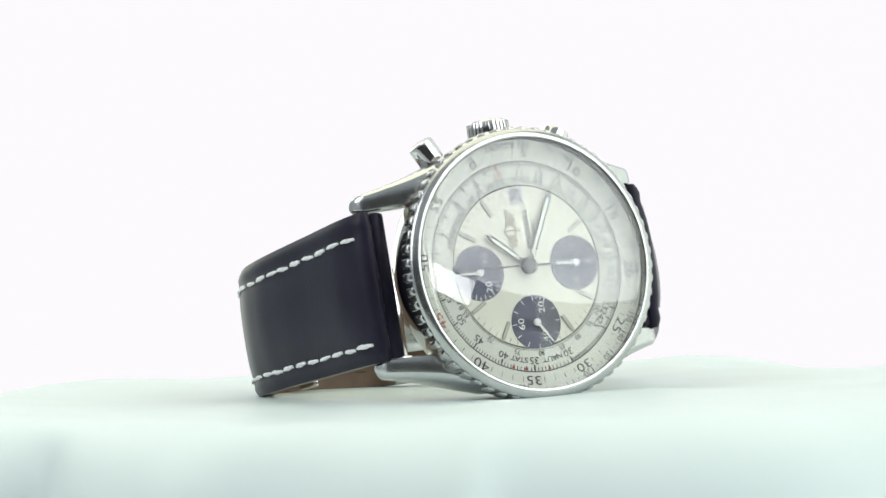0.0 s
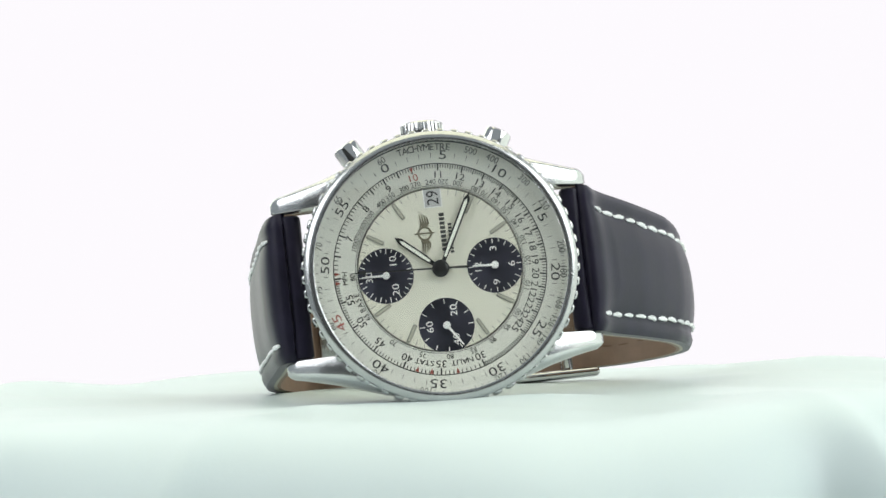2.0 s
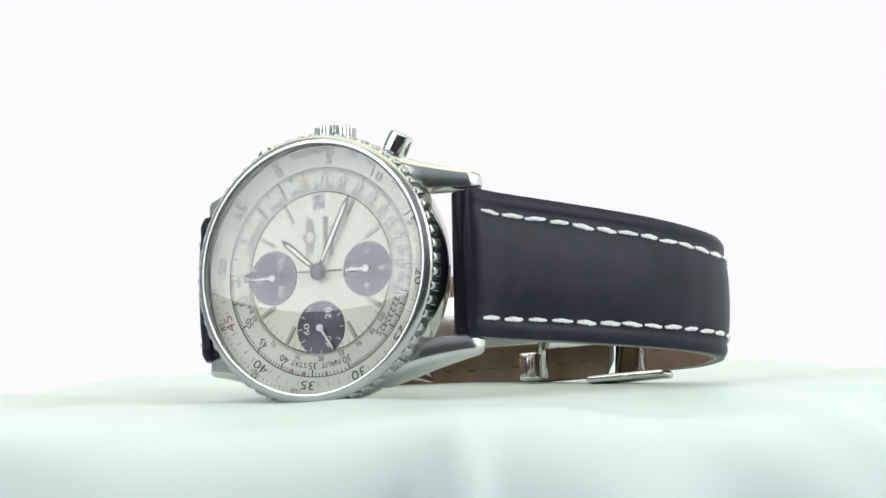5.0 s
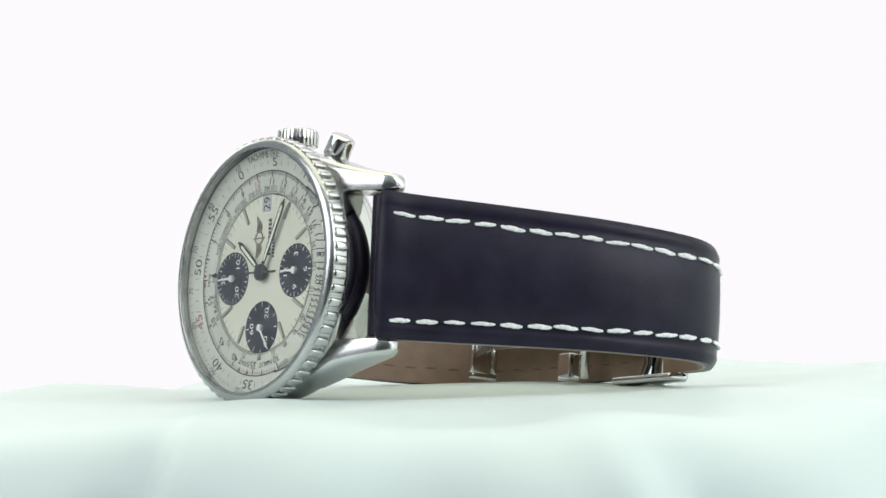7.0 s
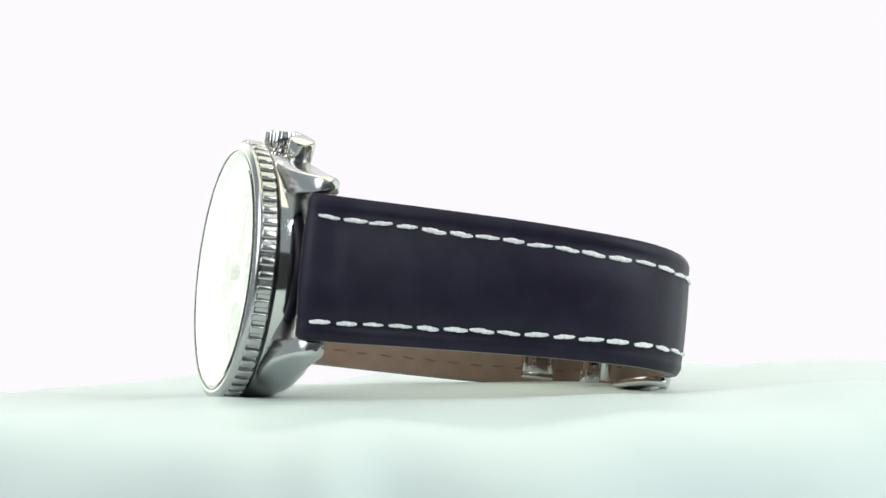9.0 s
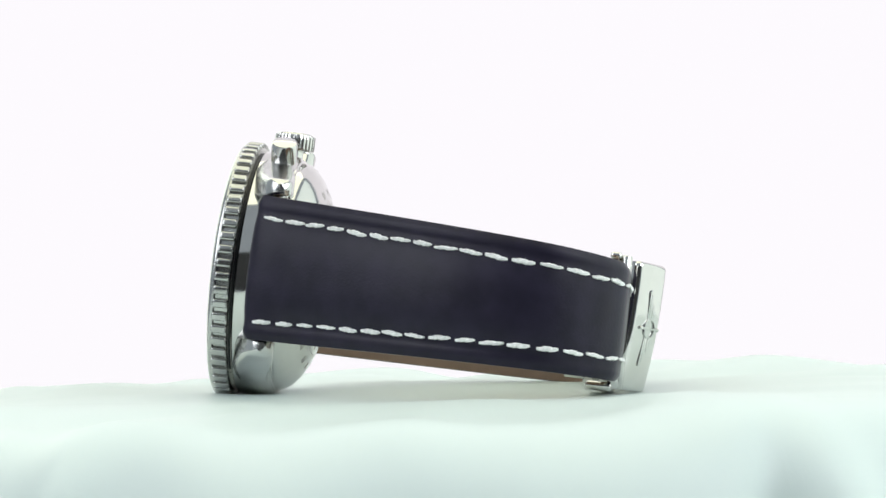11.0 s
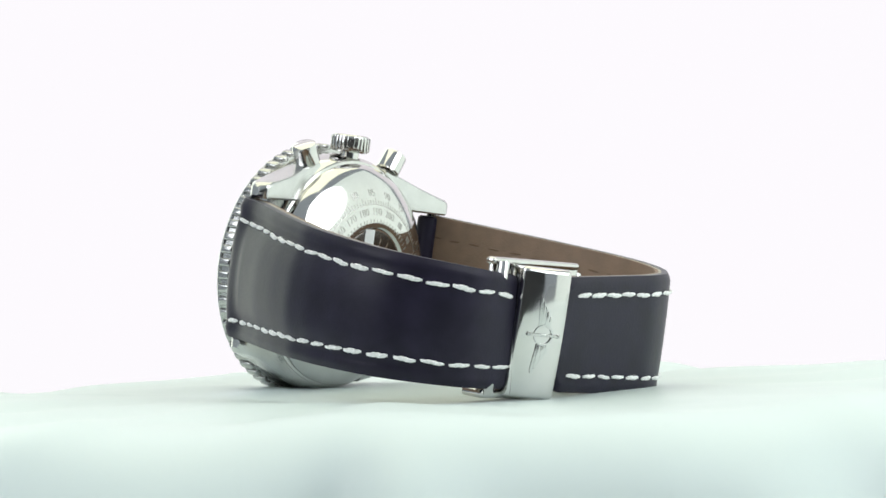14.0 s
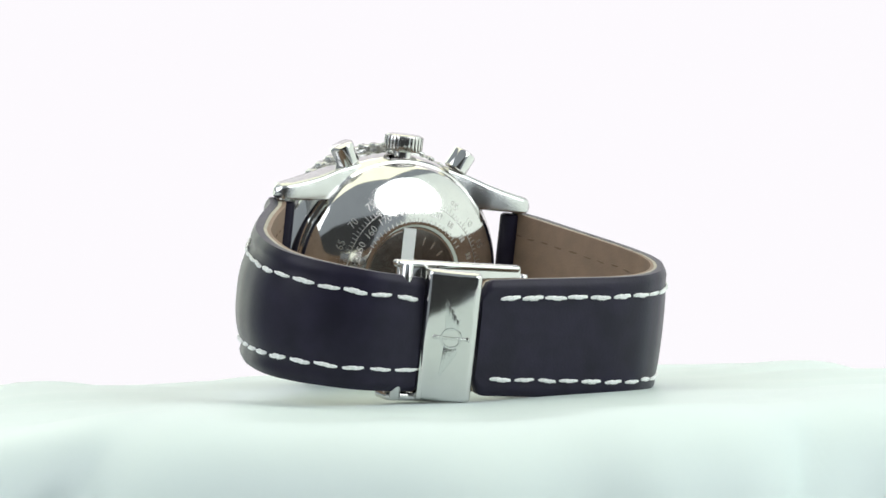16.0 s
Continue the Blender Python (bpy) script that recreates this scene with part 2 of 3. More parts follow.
def cloth_height(x, y):
    r = math.hypot(x, y)
    a = math.atan2(y, x)
    base = -0.0227
    soft = noise.noise(Vector((x * 22, y * 22, 1.3))) * 0.0013 + noise.noise(Vector((x * 55, y * 55, 7.7))) * 0.0005
    fold = min(1.3, max(0.0, r - 0.036) / 0.030)
    soft += 0.55 * fold * (0.0014 * noise.noise(Vector((math.cos(a) * 2.2, math.sin(a) * 2.2, r * 12))) + 0.0009 * math.sin(a * 9 + 3 * math.sin(a * 2) + r * 60) + 0.0010 * noise.noise(Vector((x * 45 + y * 18, y * 70, 3.1))))
    soft += 0.0004 * min(1.0, max(0.0, r - 0.046) / 0.02) * creases(a, r)
    soft += 0.0002 * min(1.0, max(0.0, r - 0.04) / 0.02) + 0.0013 * math.exp(-((x - 0.0155) ** 2 + (y + 0.0405) ** 2) / (2 * 0.008 ** 2))
    inner = min(1.0, max(0.0, (r - 0.02) / 0.05))
    return base + soft * (0.2 + 0.8 * inner)


def make_cloth():
    bm = bmesh.new()
    n = 480
    radii = [0.0] + list(np.linspace(0.003, 0.086, 60))
    rings = []
    for r in radii:
        if r == 0:
            rings.append([bm.verts.new((0, 0, cloth_height(0, 0)))])
            continue
        rings.append([bm.verts.new((r * math.cos(2 * math.pi * k / n), r * math.sin(2 * math.pi * k / n), cloth_height(r * math.cos(2 * math.pi * k / n), r * math.sin(2 * math.pi * k / n)))) for k in range(n)])
    # rounded shoulder and hanging pleats
    R = 0.020
    for j in range(1, 36):
        ring = []
        for k in range(n):
            a = 2 * math.pi * k / n
            z0 = cloth_height(0.086 * math.cos(a), 0.086 * math.sin(a))
            if j <= 18:
                q = math.pi / 2 * j / 18
                rr, z = 0.086 + R * math.sin(q), z0 - R * (1 - math.cos(q))
            else:
                rr, z = 0.086 + R, z0 - R - 0.0150 * (j - 18)
            drop = min(1.0, j / 20)
            wave = 0.0040 * math.sin(a * 13 + 2.2 * math.sin(a * 3 + 1)) + 0.004 * noise.noise(Vector((math.cos(a) * 3, math.sin(a) * 3, 4.0 + j * 0.02)))
            rr += drop * (wave + 0.0075 * creases(a, 0.086 + 0.0012 * j))
            ring.append(bm.verts.new((rr * math.cos(a), rr * math.sin(a), z)))
        rings.append(ring)
    for a, b in zip(rings, rings[1:]):
        for k in range(n):
            j = (k + 1) % n
            if len(a) == 1:
                bm.faces.new((a[0], b[k], b[j]))
            else:
                bm.faces.new((a[k], b[k], b[j], a[j]))
    bmesh.ops.recalc_face_normals(bm, faces=bm.faces)
    ob = part("satin_cloth", bm, CLOTH, None, "", True, 80)
    return tagged(ob, "pale mint satin cloth draped in soft folds over a round display", "cloth")


cloth = make_cloth()

# ---- the watch ----
watch = tagged(new("wristwatch"), "steel chronograph wristwatch with cream dial and black stitched leather strap", "wristwatch")
AX = Vector((-0.09685234, 0.13026584, 0.98673727))
AY = Vector((-0.97952503, -0.18827814, -0.07128856))
AZ = Vector((0.1764946, -0.97343831, 0.14583383))
OC = Vector((0.00184853, -0.03407481, -0.00260683))
WATCH0 = Matrix(((AX.x, AY.x, AZ.x, OC.x), (AX.y, AY.y, AZ.y, OC.y), (AX.z, AY.z, AZ.z, OC.z), (0, 0, 0, 1)))
watch.matrix_basis = WATCH0


def clock(a, r):
    return r * math.sin(radians(a)), r * math.cos(radians(a))


def make_case():
    # middle case with a polished flank
    case = part("case", lathe([(17.2, -1.35), (19.3, -1.35), (19.75, -1.7), (19.85, -3.2), (19.8, -4.8), (19.5, -6.4), (19.2, -7.1), (18.9, -7.4), (17.0, -7.4), (17.0, -1.35)], 128, True), STEEL, watch, "polished steel middle case")
    part("gasket", lathe([(18.6, -1.34), (19.35, -1.34), (19.35, -0.98), (18.6, -0.98)], 96, True), PLASTIC, case)
    back = part("case_back", lathe([(0, -13.2), (8.3, -13.1), (8.5, -13.4), (8.9, -13.55), (9.6, -13.5), (11.8, -12.95), (14.0, -12.1), (16.2, -10.9), (17.7, -9.6), (18.3, -8.7), (18.5, -8.1), (18.5, -7.7), (18.85, -7.55), (18.85, -7.3), (0, -7.3)], 128), STEEL, watch, "domed mirror-polished steel case back with engraved scales")
    part("medallion", lathe([(0, -13.23), (7.7, -13.23), (8.0, -13.2), (8.0, -13.1), (0, -13.1)], 64), MEDAL, back, "dark engraved steel medallion")
    part("film_strip", block(-7.8, 8.1, -2.5, -0.15, -13.36, -13.25, 0.03, 1), FILM, back, "pale strip of protective film")
    # engraved conversion scales
    def on_dome(r):
        prof = [(8.9, -13.55), (9.6, -13.5), (11.8, -12.95), (14.0, -12.1), (16.2, -10.9), (17.7, -9.6)]
        return float(np.interp(r, [p[0] for p in prof], [p[1] for p in prof]))

    class BackPrint(Print):
        def link(self, name, mat, parent, label=""):
            out = []
            for x, y, z in self.v:
                r = math.hypot(x, y) / MM
                out.append((-x, y, (on_dome(r) if r > 8.6 else -13.24) * MM - 0.05 * MM))
            self.v = out
            return Print.link(self, name, mat, parent, label)

    p = BackPrint()
    for k in range(120):
        p.tick(k * 3, 12.35, 13.0 if k % 5 else 13.4, 0.11, 0)
    p.circle(12.3, 0.10, 0, 160)
    for k, text in enumerate(("65", "70", "75", "80", "85", "90", "95", "10", "15")):
        p.around(text, -161 + 17 * k, 14.2, 0, 1.15)
    for k, text in enumerate(("150", "160", "170", "180", "190", "200")):
        p.around(text, -157 + 17 * k, 11.15, 0, 1.15)
    for k in range(12):
        for d in (-1.5, 1.5):
            p.tick(-8 + 17 * k + d, 13.7, 14.7, 0.45, 0)
            p.tick(-55 + 17 * k + d, 10.6, 11.6, 0.45, 0)
    for k in range(24):
        p.tick(-150 + k * 5, 9.2, 9.9, 0.22, 0)
    p.link("engraving", ETCH, back, "dark engraved conversion scales")
    q = BackPrint()
    for k in range(14):
        q.tick(-110 + k * 17, 5.6, 7.0, 0.3, 0)
    for k in range(5):
        q.poly([(-3.5 + k * 1.6, -1.5), (-3.0 + k * 1.6, -1.5), (-2.2 + k * 1.6, 2.0), (-2.7 + k * 1.6, 2.0)], 0)
    q.link("medallion_mark", SATIN, back)
    return case


def make_bezel():
    bezel = part("bezel", lathe([(19.25, -0.95), (19.95, -0.95), (20.35, -0.8), (20.35, 1.2), (20.6, 1.45), (20.6, 1.7), (20.4, 2.0), (19.9, 2.3), (19.4, 2.45), (19.15, 2.35), (19.1, 0.6), (19.25, 0.4)], 160, True), BRUSHED, watch, "polished steel turning bezel with ridged edge")
    bm = block(19.9, 21.0, -0.70, 0.70, -0.9, 1.62, 0.40, 4)
    first = part("ridge", bm, BRUSHED, bezel)
    for k in range(1, 60):
        share(first, bezel, turn(6 * k, "Z"))
    return bezel


def make_lug(sx, sy):
    """One horn: grows out of the case flank, drops and narrows to a blunt tip."""
    bm = bmesh.new()
    # along y: (y, x_inner, x_outer, z_top, z_bottom)
    keys = np.array(((8.5, 11.6, 18.2, -1.5, -7.0), (12.5, 11.5, 17.0, -1.6, -7.6), (16.0, 11.4, 15.7, -2.3, -8.6), (19.3, 11.35, 14.8, -3.5, -9.1), (21.8, 11.3, 14.2, -4.7, -9.3), (23.3, 11.3, 13.95, -5.5, -9.2), (24.2, 11.35, 13.85, -6.2, -9.0)))
    ys = np.linspace(8.5, 24.2, 34)
    cols = [np.interp(ys, keys[:, 0], keys[:, k]) for k in range(1, 5)]
    ker = np.array((1, 2, 3, 2, 1)) / 9
    cols = [np.concatenate([c[:2], np.convolve(c, ker, "valid"), c[-2:]]) for c in cols]
    sections = []
    for y, xi, xo, zt, zb in zip(ys, *cols):
        end = max(0.0, (y - 22.9) / 1.3)
        k = 0.75 * end ** 2
        xi, xo, zt, zb = xi + k * 0.5, xo - k, zt - k, zb + k
        wide, tall = xo - xi, zt - zb
        pts = [(xi, zb + 0.3), (xi, zt - 0.25), (xi + 0.08, zt - 0.07), (xi + 0.25, zt), (xo - 0.32 * wide, zt - 0.08)]
        r = 0.30 * wide
        pts += [(xo - r + r * math.sin(radians(q)), zt - 0.08 - r * 1.3 * (1 - math.cos(radians(q)))) for q in (20, 40, 60, 78)]
        pts += [(xo, zb + 0.35 * tall), (xo - 0.12, zb + 0.55), (xo - 0.45, zb + 0.15), (xo - 0.8, zb), (xi + 0.3, zb)]
        sections.append([bm.verts.new((sx * px * MM, sy * y * MM, pz * MM)) for px, pz in pts])
    n = len(sections[0])
    for a, b in zip(sections, sections[1:]):
        for k in range(n):
            j = (k + 1) % n
            bm.faces.new((a[k], a[j], b[j], b[k]))
    bm.faces.new(sections[0])
    bm.faces.new(sections[-1])
    bmesh.ops.recalc_face_normals(bm, faces=bm.faces)
    return part("lug", bm, SATIN, watch, "satin steel strap lug", True, 32)


def make_crown():
    m = mm(-0.05, 0, -5.5) @ turn(90, "Y")
    prof = [(0, 23.2), (2.6, 23.2), (2.9, 23.05), (3.02, 22.8), (3.02, 20.6), (2.9, 20.3), (1.6, 20.25), (1.6, 19.0), (0, 19.0)]
    crown = part("crown", transform(lathe(prof, 48), m), STEEL, watch, "fluted polished steel winding crown")
    flute = part("flute", transform(block(2.85, 3.28, -0.24, 0.24, 20.55, 22.9, 0.12, 2), m), STEEL, crown)
    for k in range(1, 26):
        share(flute, crown, m @ turn(360 / 26 * k, "Z") @ m.inverted())


def make_pusher(a, y):
    m = mm(16.05, y, -5.55) @ turn(90, "Y") @ turn(a, "X")
    prof = [(0, 5.5), (1.6, 5.45), (1.95, 5.25), (2.05, 4.9), (2.05, 2.0), (1.85, 1.8), (0.95, 1.75), (0.95, 0.9), (0.0, 0.9)]
    p = part("pusher", transform(lathe(prof, 40), m), STEEL, watch, "polished steel chronograph pusher")
    part("stem_tube", transform(lathe([(0.98, 1.7), (1.25, 1.6), (1.25, -1.5), (0.98, -1.5)], 32, True), m), BRASS, p)


def make_register(cx, cy, ticks, words, hand_a, hand_l, tail):
    reg = part("register", transform(lathe([(0, 0.03), (0.5, 0.03), (3.85, 0.03), (4.18, 0.06), (4.2, 0.0)], 72), Matrix.Identity(4)), BLACK_DIAL, watch, "black recessed chronograph register")
    reg.matrix_basis = mm(cx, cy, 0)
    cx, cy = 0.0, 0.0
    p = Print()
    for k in range(ticks):
        long = k % (ticks // 12 if ticks >= 24 else 1) == 0
        A = radians(360 * k / ticks)
        s, c = math.sin(A), math.cos(A)
        r0, r1, h = (3.3 if long else 3.65), 4.05, 0.06
        p.poly([(cx + r0 * s - h * c, cy + r0 * c + h * s), (cx + r0 * s + h * c, cy + r0 * c - h * s), (cx + r1 * s + h * c, cy + r1 * c - h * s), (cx + r1 * s - h * c, cy + r1 * c + h * s)], 0.075)
    for text, a in words:
        x, y = clock(a, 2.55)
        p.word(text, cx + x, cy + y, 0.075, 1.02, 0.0, 1.25)
    p.link("register_scale", WHITE_INK, reg)
    hand = prism([(-0.16, -tail), (0.16, -tail), (0.2, 0), (0.1, hand_l), (-0.1, hand_l), (-0.2, 0)], 0.45, 0.56)
    part("register_hand", transform(hand, mm(cx, cy, 0) @ turn(-hand_a, "Z")), WHITE_INK, reg, "slim white register hand")
    part("register_hub", transform(lathe([(0, 0.68), (0.35, 0.66), (0.55, 0.6), (0.55, 0.1), (0, 0.1)], 24), mm(cx, cy, 0)), WHITE_INK, reg)


def make_dial():
    dial = part("dial", lathe([(0, 0), (12.3, 0), (12.3, -0.8), (0, -0.8)], 128), CREAM, watch, "cream lacquered dial")
    ring = part("scale_ring", lathe([(12.35, 0.06), (12.6, 0.14), (15.85, 0.16), (15.9, 0.2), (18.95, 1.0), (18.95, -0.8), (12.35, -0.8)], 160, True), FLANGE, watch, "silvered slide-rule ring printed with scales")

    def zf(r):
        return 0.235 + (r - 15.9) / 3.05 * 0.80

    p = Print()
    p.circle(15.88, 0.13, 0.225)
    p.circle(12.62, 0.07, 0.19)
    p.circle(12.40, 0.05, 0.19)
    red = Print()
    grey = Print()
    # inner slide rule, log scale from the red ten
    def log_angle(v):
        return 80.0 + 360 * math.log10(v / 10)
    for v in list(range(10, 26)) + [30, 35, 40, 45, 50, 55, 60, 70, 80, 90]:
        if v == 60:
            continue
        ink = red if v == 10 else p
        ink.around(str(v) if v < 60 else str(v // 10), log_angle(v), 14.22, 0.20, 1.04, wide=1.12)
    v = 10.0
    while v < 99.9:
        step = 0.1 if v < 15 else 0.2 if v < 30 else 0.5 if v < 60 else 1.0
        major = abs(v - round(v)) < 0.01 and (v < 25.5 or round(v) % 5 == 0)
        half = abs(v * 2 - round(v * 2)) < 0.02 and v < 25
        p.tick(log_angle(v), 14.85 if major else 15.05 if half else 15.25, 15.8, 0.22 if major else 0.12, 0.20)
        v = round(v + step, 3)
    for a in (log_angle(36.2), log_angle(38.1), log_angle(33.0), log_angle(61.0), log_angle(59.0), log_angle(10)):
        A = radians(a)
        red.poly([(r * math.sin(A) + q * math.cos(A), r * math.cos(A) - q * math.sin(A)) for r, q in [(14.95, 0.0), (15.75, 0.3), (15.75, -0.3)]], 0.21)
    p.arc_text("STAT", log_angle(37.3), 14.2, 0.20, 0.78, 3.0, wide=1.2)
    p.arc_text("NAUT", log_angle(32.3), 14.2, 0.20, 0.78, 3.4, wide=1.2)
    p.arc_text("MPH", 0.0, 14.3, 0.20, 0.72, 2.6)
    # base tachymeter scale
    for v in (1000, 750, 600, 500, 400, 350, 300, 270, 240, 220, 200, 180, 170, 160, 150, 140, 130, 120, 110, 100, 95, 90, 85, 80, 75, 70, 65, 60):
        p.around(str(v), 21600 / v, 13.15, 0.20, 0.76, 100 <= v <= 220, 0.95)
    p.arc_text("BASE", 343, 13.15, 0.20, 0.78, 3.5)
    # outer ring of fives
    for k in range(12):
        (red if k == 9 else p).around(str(5 * k), 67.4 + 30 * k, 17.15, zf(17.25) + 0.03, 1.26, wide=1.5)
    for k in range(60):
        if k % 5:
            grey.tick(67.4 + 6 * k, 16.75, 17.45, 0.08, zf(17.2) + 0.02)
    for v in (60, 65, 70, 75, 80, 90, 100, 120, 130, 140, 150, 160, 180, 200, 250, 300, 400, 500):
        grey.around(str(v), 67.4 + (21600 / v) % 360, 18.3, zf(18.5) + 0.02, 0.90, wide=1.0)
    v = 62
    while v < 200:
        if v % 10:
            grey.tick(67.4 + 21600 / v, 18.1, 18.45, 0.09, zf(18.3) + 0.02)
        v += 1 if v < 100 else 2
    p.arc_text("TACHYMETRE", 88.3, 18.3, zf(18.5) + 0.02, 0.90, 2.55, wide=1.1)
    for ink in (p, red, grey):
        ink.drape(zf, 16.0)
    p.link("scale_print", INK, ring, "black printed slide-rule figures")
    red.link("red_print", RED, ring, "red printed figures")
    grey.link("fine_print", GREY_INK, ring, "grey printed tachymeter figures")
    m = Print()
    for k in range(60):
        m.tick(6 * k, 11.4 if k % 5 else 11.2, 12.2, 0.07, 0.012)
    m.link("minute_track", GREY_INK, dial)
    # brand name and model name as plain bars
    w = Print()
    for k in range(9):
        w.poly([(2.7 + k * 0.66, -1.45), (3.2 + k * 0.66, -1.45), (3.2 + k * 0.66, -0.65), (2.7 + k * 0.66, -0.65)], 0.012)
    for k in range(9):
        w.poly([(2.3 + k * 0.52, -2.4), (2.66 + k * 0.52, -2.4), (2.66 + k * 0.52, -1.85), (2.3 + k * 0.52, -1.85)], 0.012)
    w.link("dial_bars", GREY_INK, dial)
    # winged emblem as plain shapes
    em = part("emblem", lathe([(0.8, 0.02), (0.85, 0.1), (1.05, 0.1), (1.1, 0.02)], 28, True), GILT, dial, "small gilt winged emblem")
    em.matrix_basis = mm(5.6, 1.75, 0)
    for sgn in (1, -1):
        for k in range(4):
            part("wing", prism([(sgn * 0.95, -0.45 + 0.3 * k), (sgn * 1.5, -0.85 + 0.36 * k), (sgn * (2.2 + 0.28 * k), -0.72 + 0.42 * k), (sgn * (2.6 + 0.36 * k), -0.42 + 0.34 * k), (sgn * 1.7, -0.55 + 0.36 * k), (sgn * 1.0, -0.24 + 0.3 * k)], 0.02, 0.09 + 0.01 * k), GILT, em)
    part("emblem_stem", block(-0.12, 0.12, -1.5, 1.5, 0.02, 0.1), GILT, em)
    # hour markers
    first = None
    for a in (30, 60, 120, 150, 210, 240, 300, 330):
        if first is None:
            first = part("hour_marker", block(-0.3, 0.3, 9.3, 12.15, 0.0, 0.22, 0.05, 1), GREYBAR, dial, "grey metal baton hour marker")
            first.matrix_basis = turn(-a, "Z")
            l0 = part("marker_lume", block(-0.15, 0.15, 9.5, 11.95, 0.2, 0.235), TAN_LUME, None)
            l0.parent = dial
            l0.matrix_basis = turn(-a, "Z")
        else:
            tagged(share(first, dial, turn(-a, "Z")), "grey metal baton hour marker")
            share(l0, dial, turn(-a, "Z"))
    # date
    d = part("date_window", block(9.55, 12.25, -1.25, 1.25, 0.0, 0.05, 0.02, 1), DATE_WHITE, dial, "date window")
    dp = Print()
    dp.word("29", 10.9, 0.0, 0.06, 1.75, 0.0, 0.9)
    dp.link("date_figures", INK, d)
    fr = Print()
    for pts in ([(9.4, -1.4), (12.3, -1.4), (12.3, -1.25), (9.4, -1.25)], [(9.4, 1.25), (12.3, 1.25), (12.3, 1.4), (9.4, 1.4)], [(9.4, -1.25), (9.55, -1.25), (9.55, 1.25), (9.4, 1.25)]):
        fr.poly(pts, 0.06)
    fr.link("date_frame", WHITE_INK, d)
    return dial


def make_hands():
    def baton(name, a, length, width, z, label):
        out = prism([(-width * 0.3, 1.2), (-width / 2, length * 0.35), (-width / 2, length - 1.1), (0, length), (width / 2, length - 1.1), (width / 2, length * 0.35), (width * 0.3, 1.2)], z, z + 0.14)
        h = part(name, transform(out, turn(-a, "Z")), GUNMETAL, watch, label)
        w = width * 0.5
        part("lume", transform(prism([(-w * 0.4, 1.9), (-w / 2, length * 0.4), (-w / 2, length - 1.5), (0, length - 1.0), (w / 2, length - 1.5), (w / 2, length * 0.4), (w * 0.4, 1.9)], z + 0.1, z + 0.165), turn(-a, "Z")), LUME, h, "pale luminous filling")
    baton("hour_hand", 39.8, 8.4, 0.95, 0.55, "dark-edged baton hour hand with pale filling")
    baton("minute_hand", 116.8, 12.4, 0.95, 0.75, "dark-edged baton minute hand with pale filling")
    sec = part("chronograph_hand", transform(prism([(-0.2, -4.3), (0.2, -4.3), (0.13, 0), (0.07, 12.0), (0.0, 14.2), (-0.07, 12.0), (-0.13, 0)], 0.95, 1.05), turn(-2.2, "Z")), INK, watch, "thin black chronograph seconds hand")
    part("hand_hub", lathe([(0, 1.3), (0.7, 1.28), (1.15, 1.18), (1.3, 1.0), (1.3, 0.5), (1.1, 0.1), (0, 0.1)], 36), GUNMETAL, sec)
    part("arrow_tip", transform(prism([(-0.42, 11.3), (0.42, 11.3), (0.0, 13.2)], 1.055, 1.08), turn(-2.2, "Z")), INK, sec)


def make_crystal():
    top = [(0, 2.85)] + [(r, 2.85 - 0.42 * (r / 18.98) ** 2) for r in np.linspace(0.6, 18.5, 31)] + [(19.05, 2.3)]
    low = [(19.05, 1.5)] + [(r, 2.0 - 0.42 * (r / 18.98) ** 2) for r in np.linspace(18.5, 0.6, 31)] + [(0, 2.0)]
    ob = part("crystal", lathe(top + low, 128), GLASS, watch, "clear slightly domed crystal", True, 60)
    ob.visible_shadow = False


# ---- strap ----
def path_points(knots, n):
    """Even points along a smooth curve through (y, z) knots, with the outward normal."""
    k = np.array(knots, float)
    s = np.concatenate([[0], np.cumsum(np.hypot(*np.diff(k, axis=0).T))])
    fine = np.linspace(0, s[-1], 600)

    def smooth(v):
        w = np.interp(fine, s, v)
        pad = 24
        e = np.concatenate([2 * w[0] - w[pad:0:-1], w, 2 * w[-1] - w[-2:-pad - 2:-1]])
        ker = np.hanning(2 * pad + 1)
        return np.convolve(e, ker / ker.sum(), "valid")
    y, z = smooth(k[:, 0]), smooth(k[:, 1])
    d = np.concatenate([[0], np.cumsum(np.hypot(np.diff(y), np.diff(z)))])
    at = np.linspace(0, d[-1], n)
    Y, Zz = np.interp(at, d, y), np.interp(at, d, z)
    ty, tz = np.gradient(Y), np.gradient(Zz)
    ln = np.hypot(ty, tz)
    return at, Y, Zz, ty / ln, tz / ln


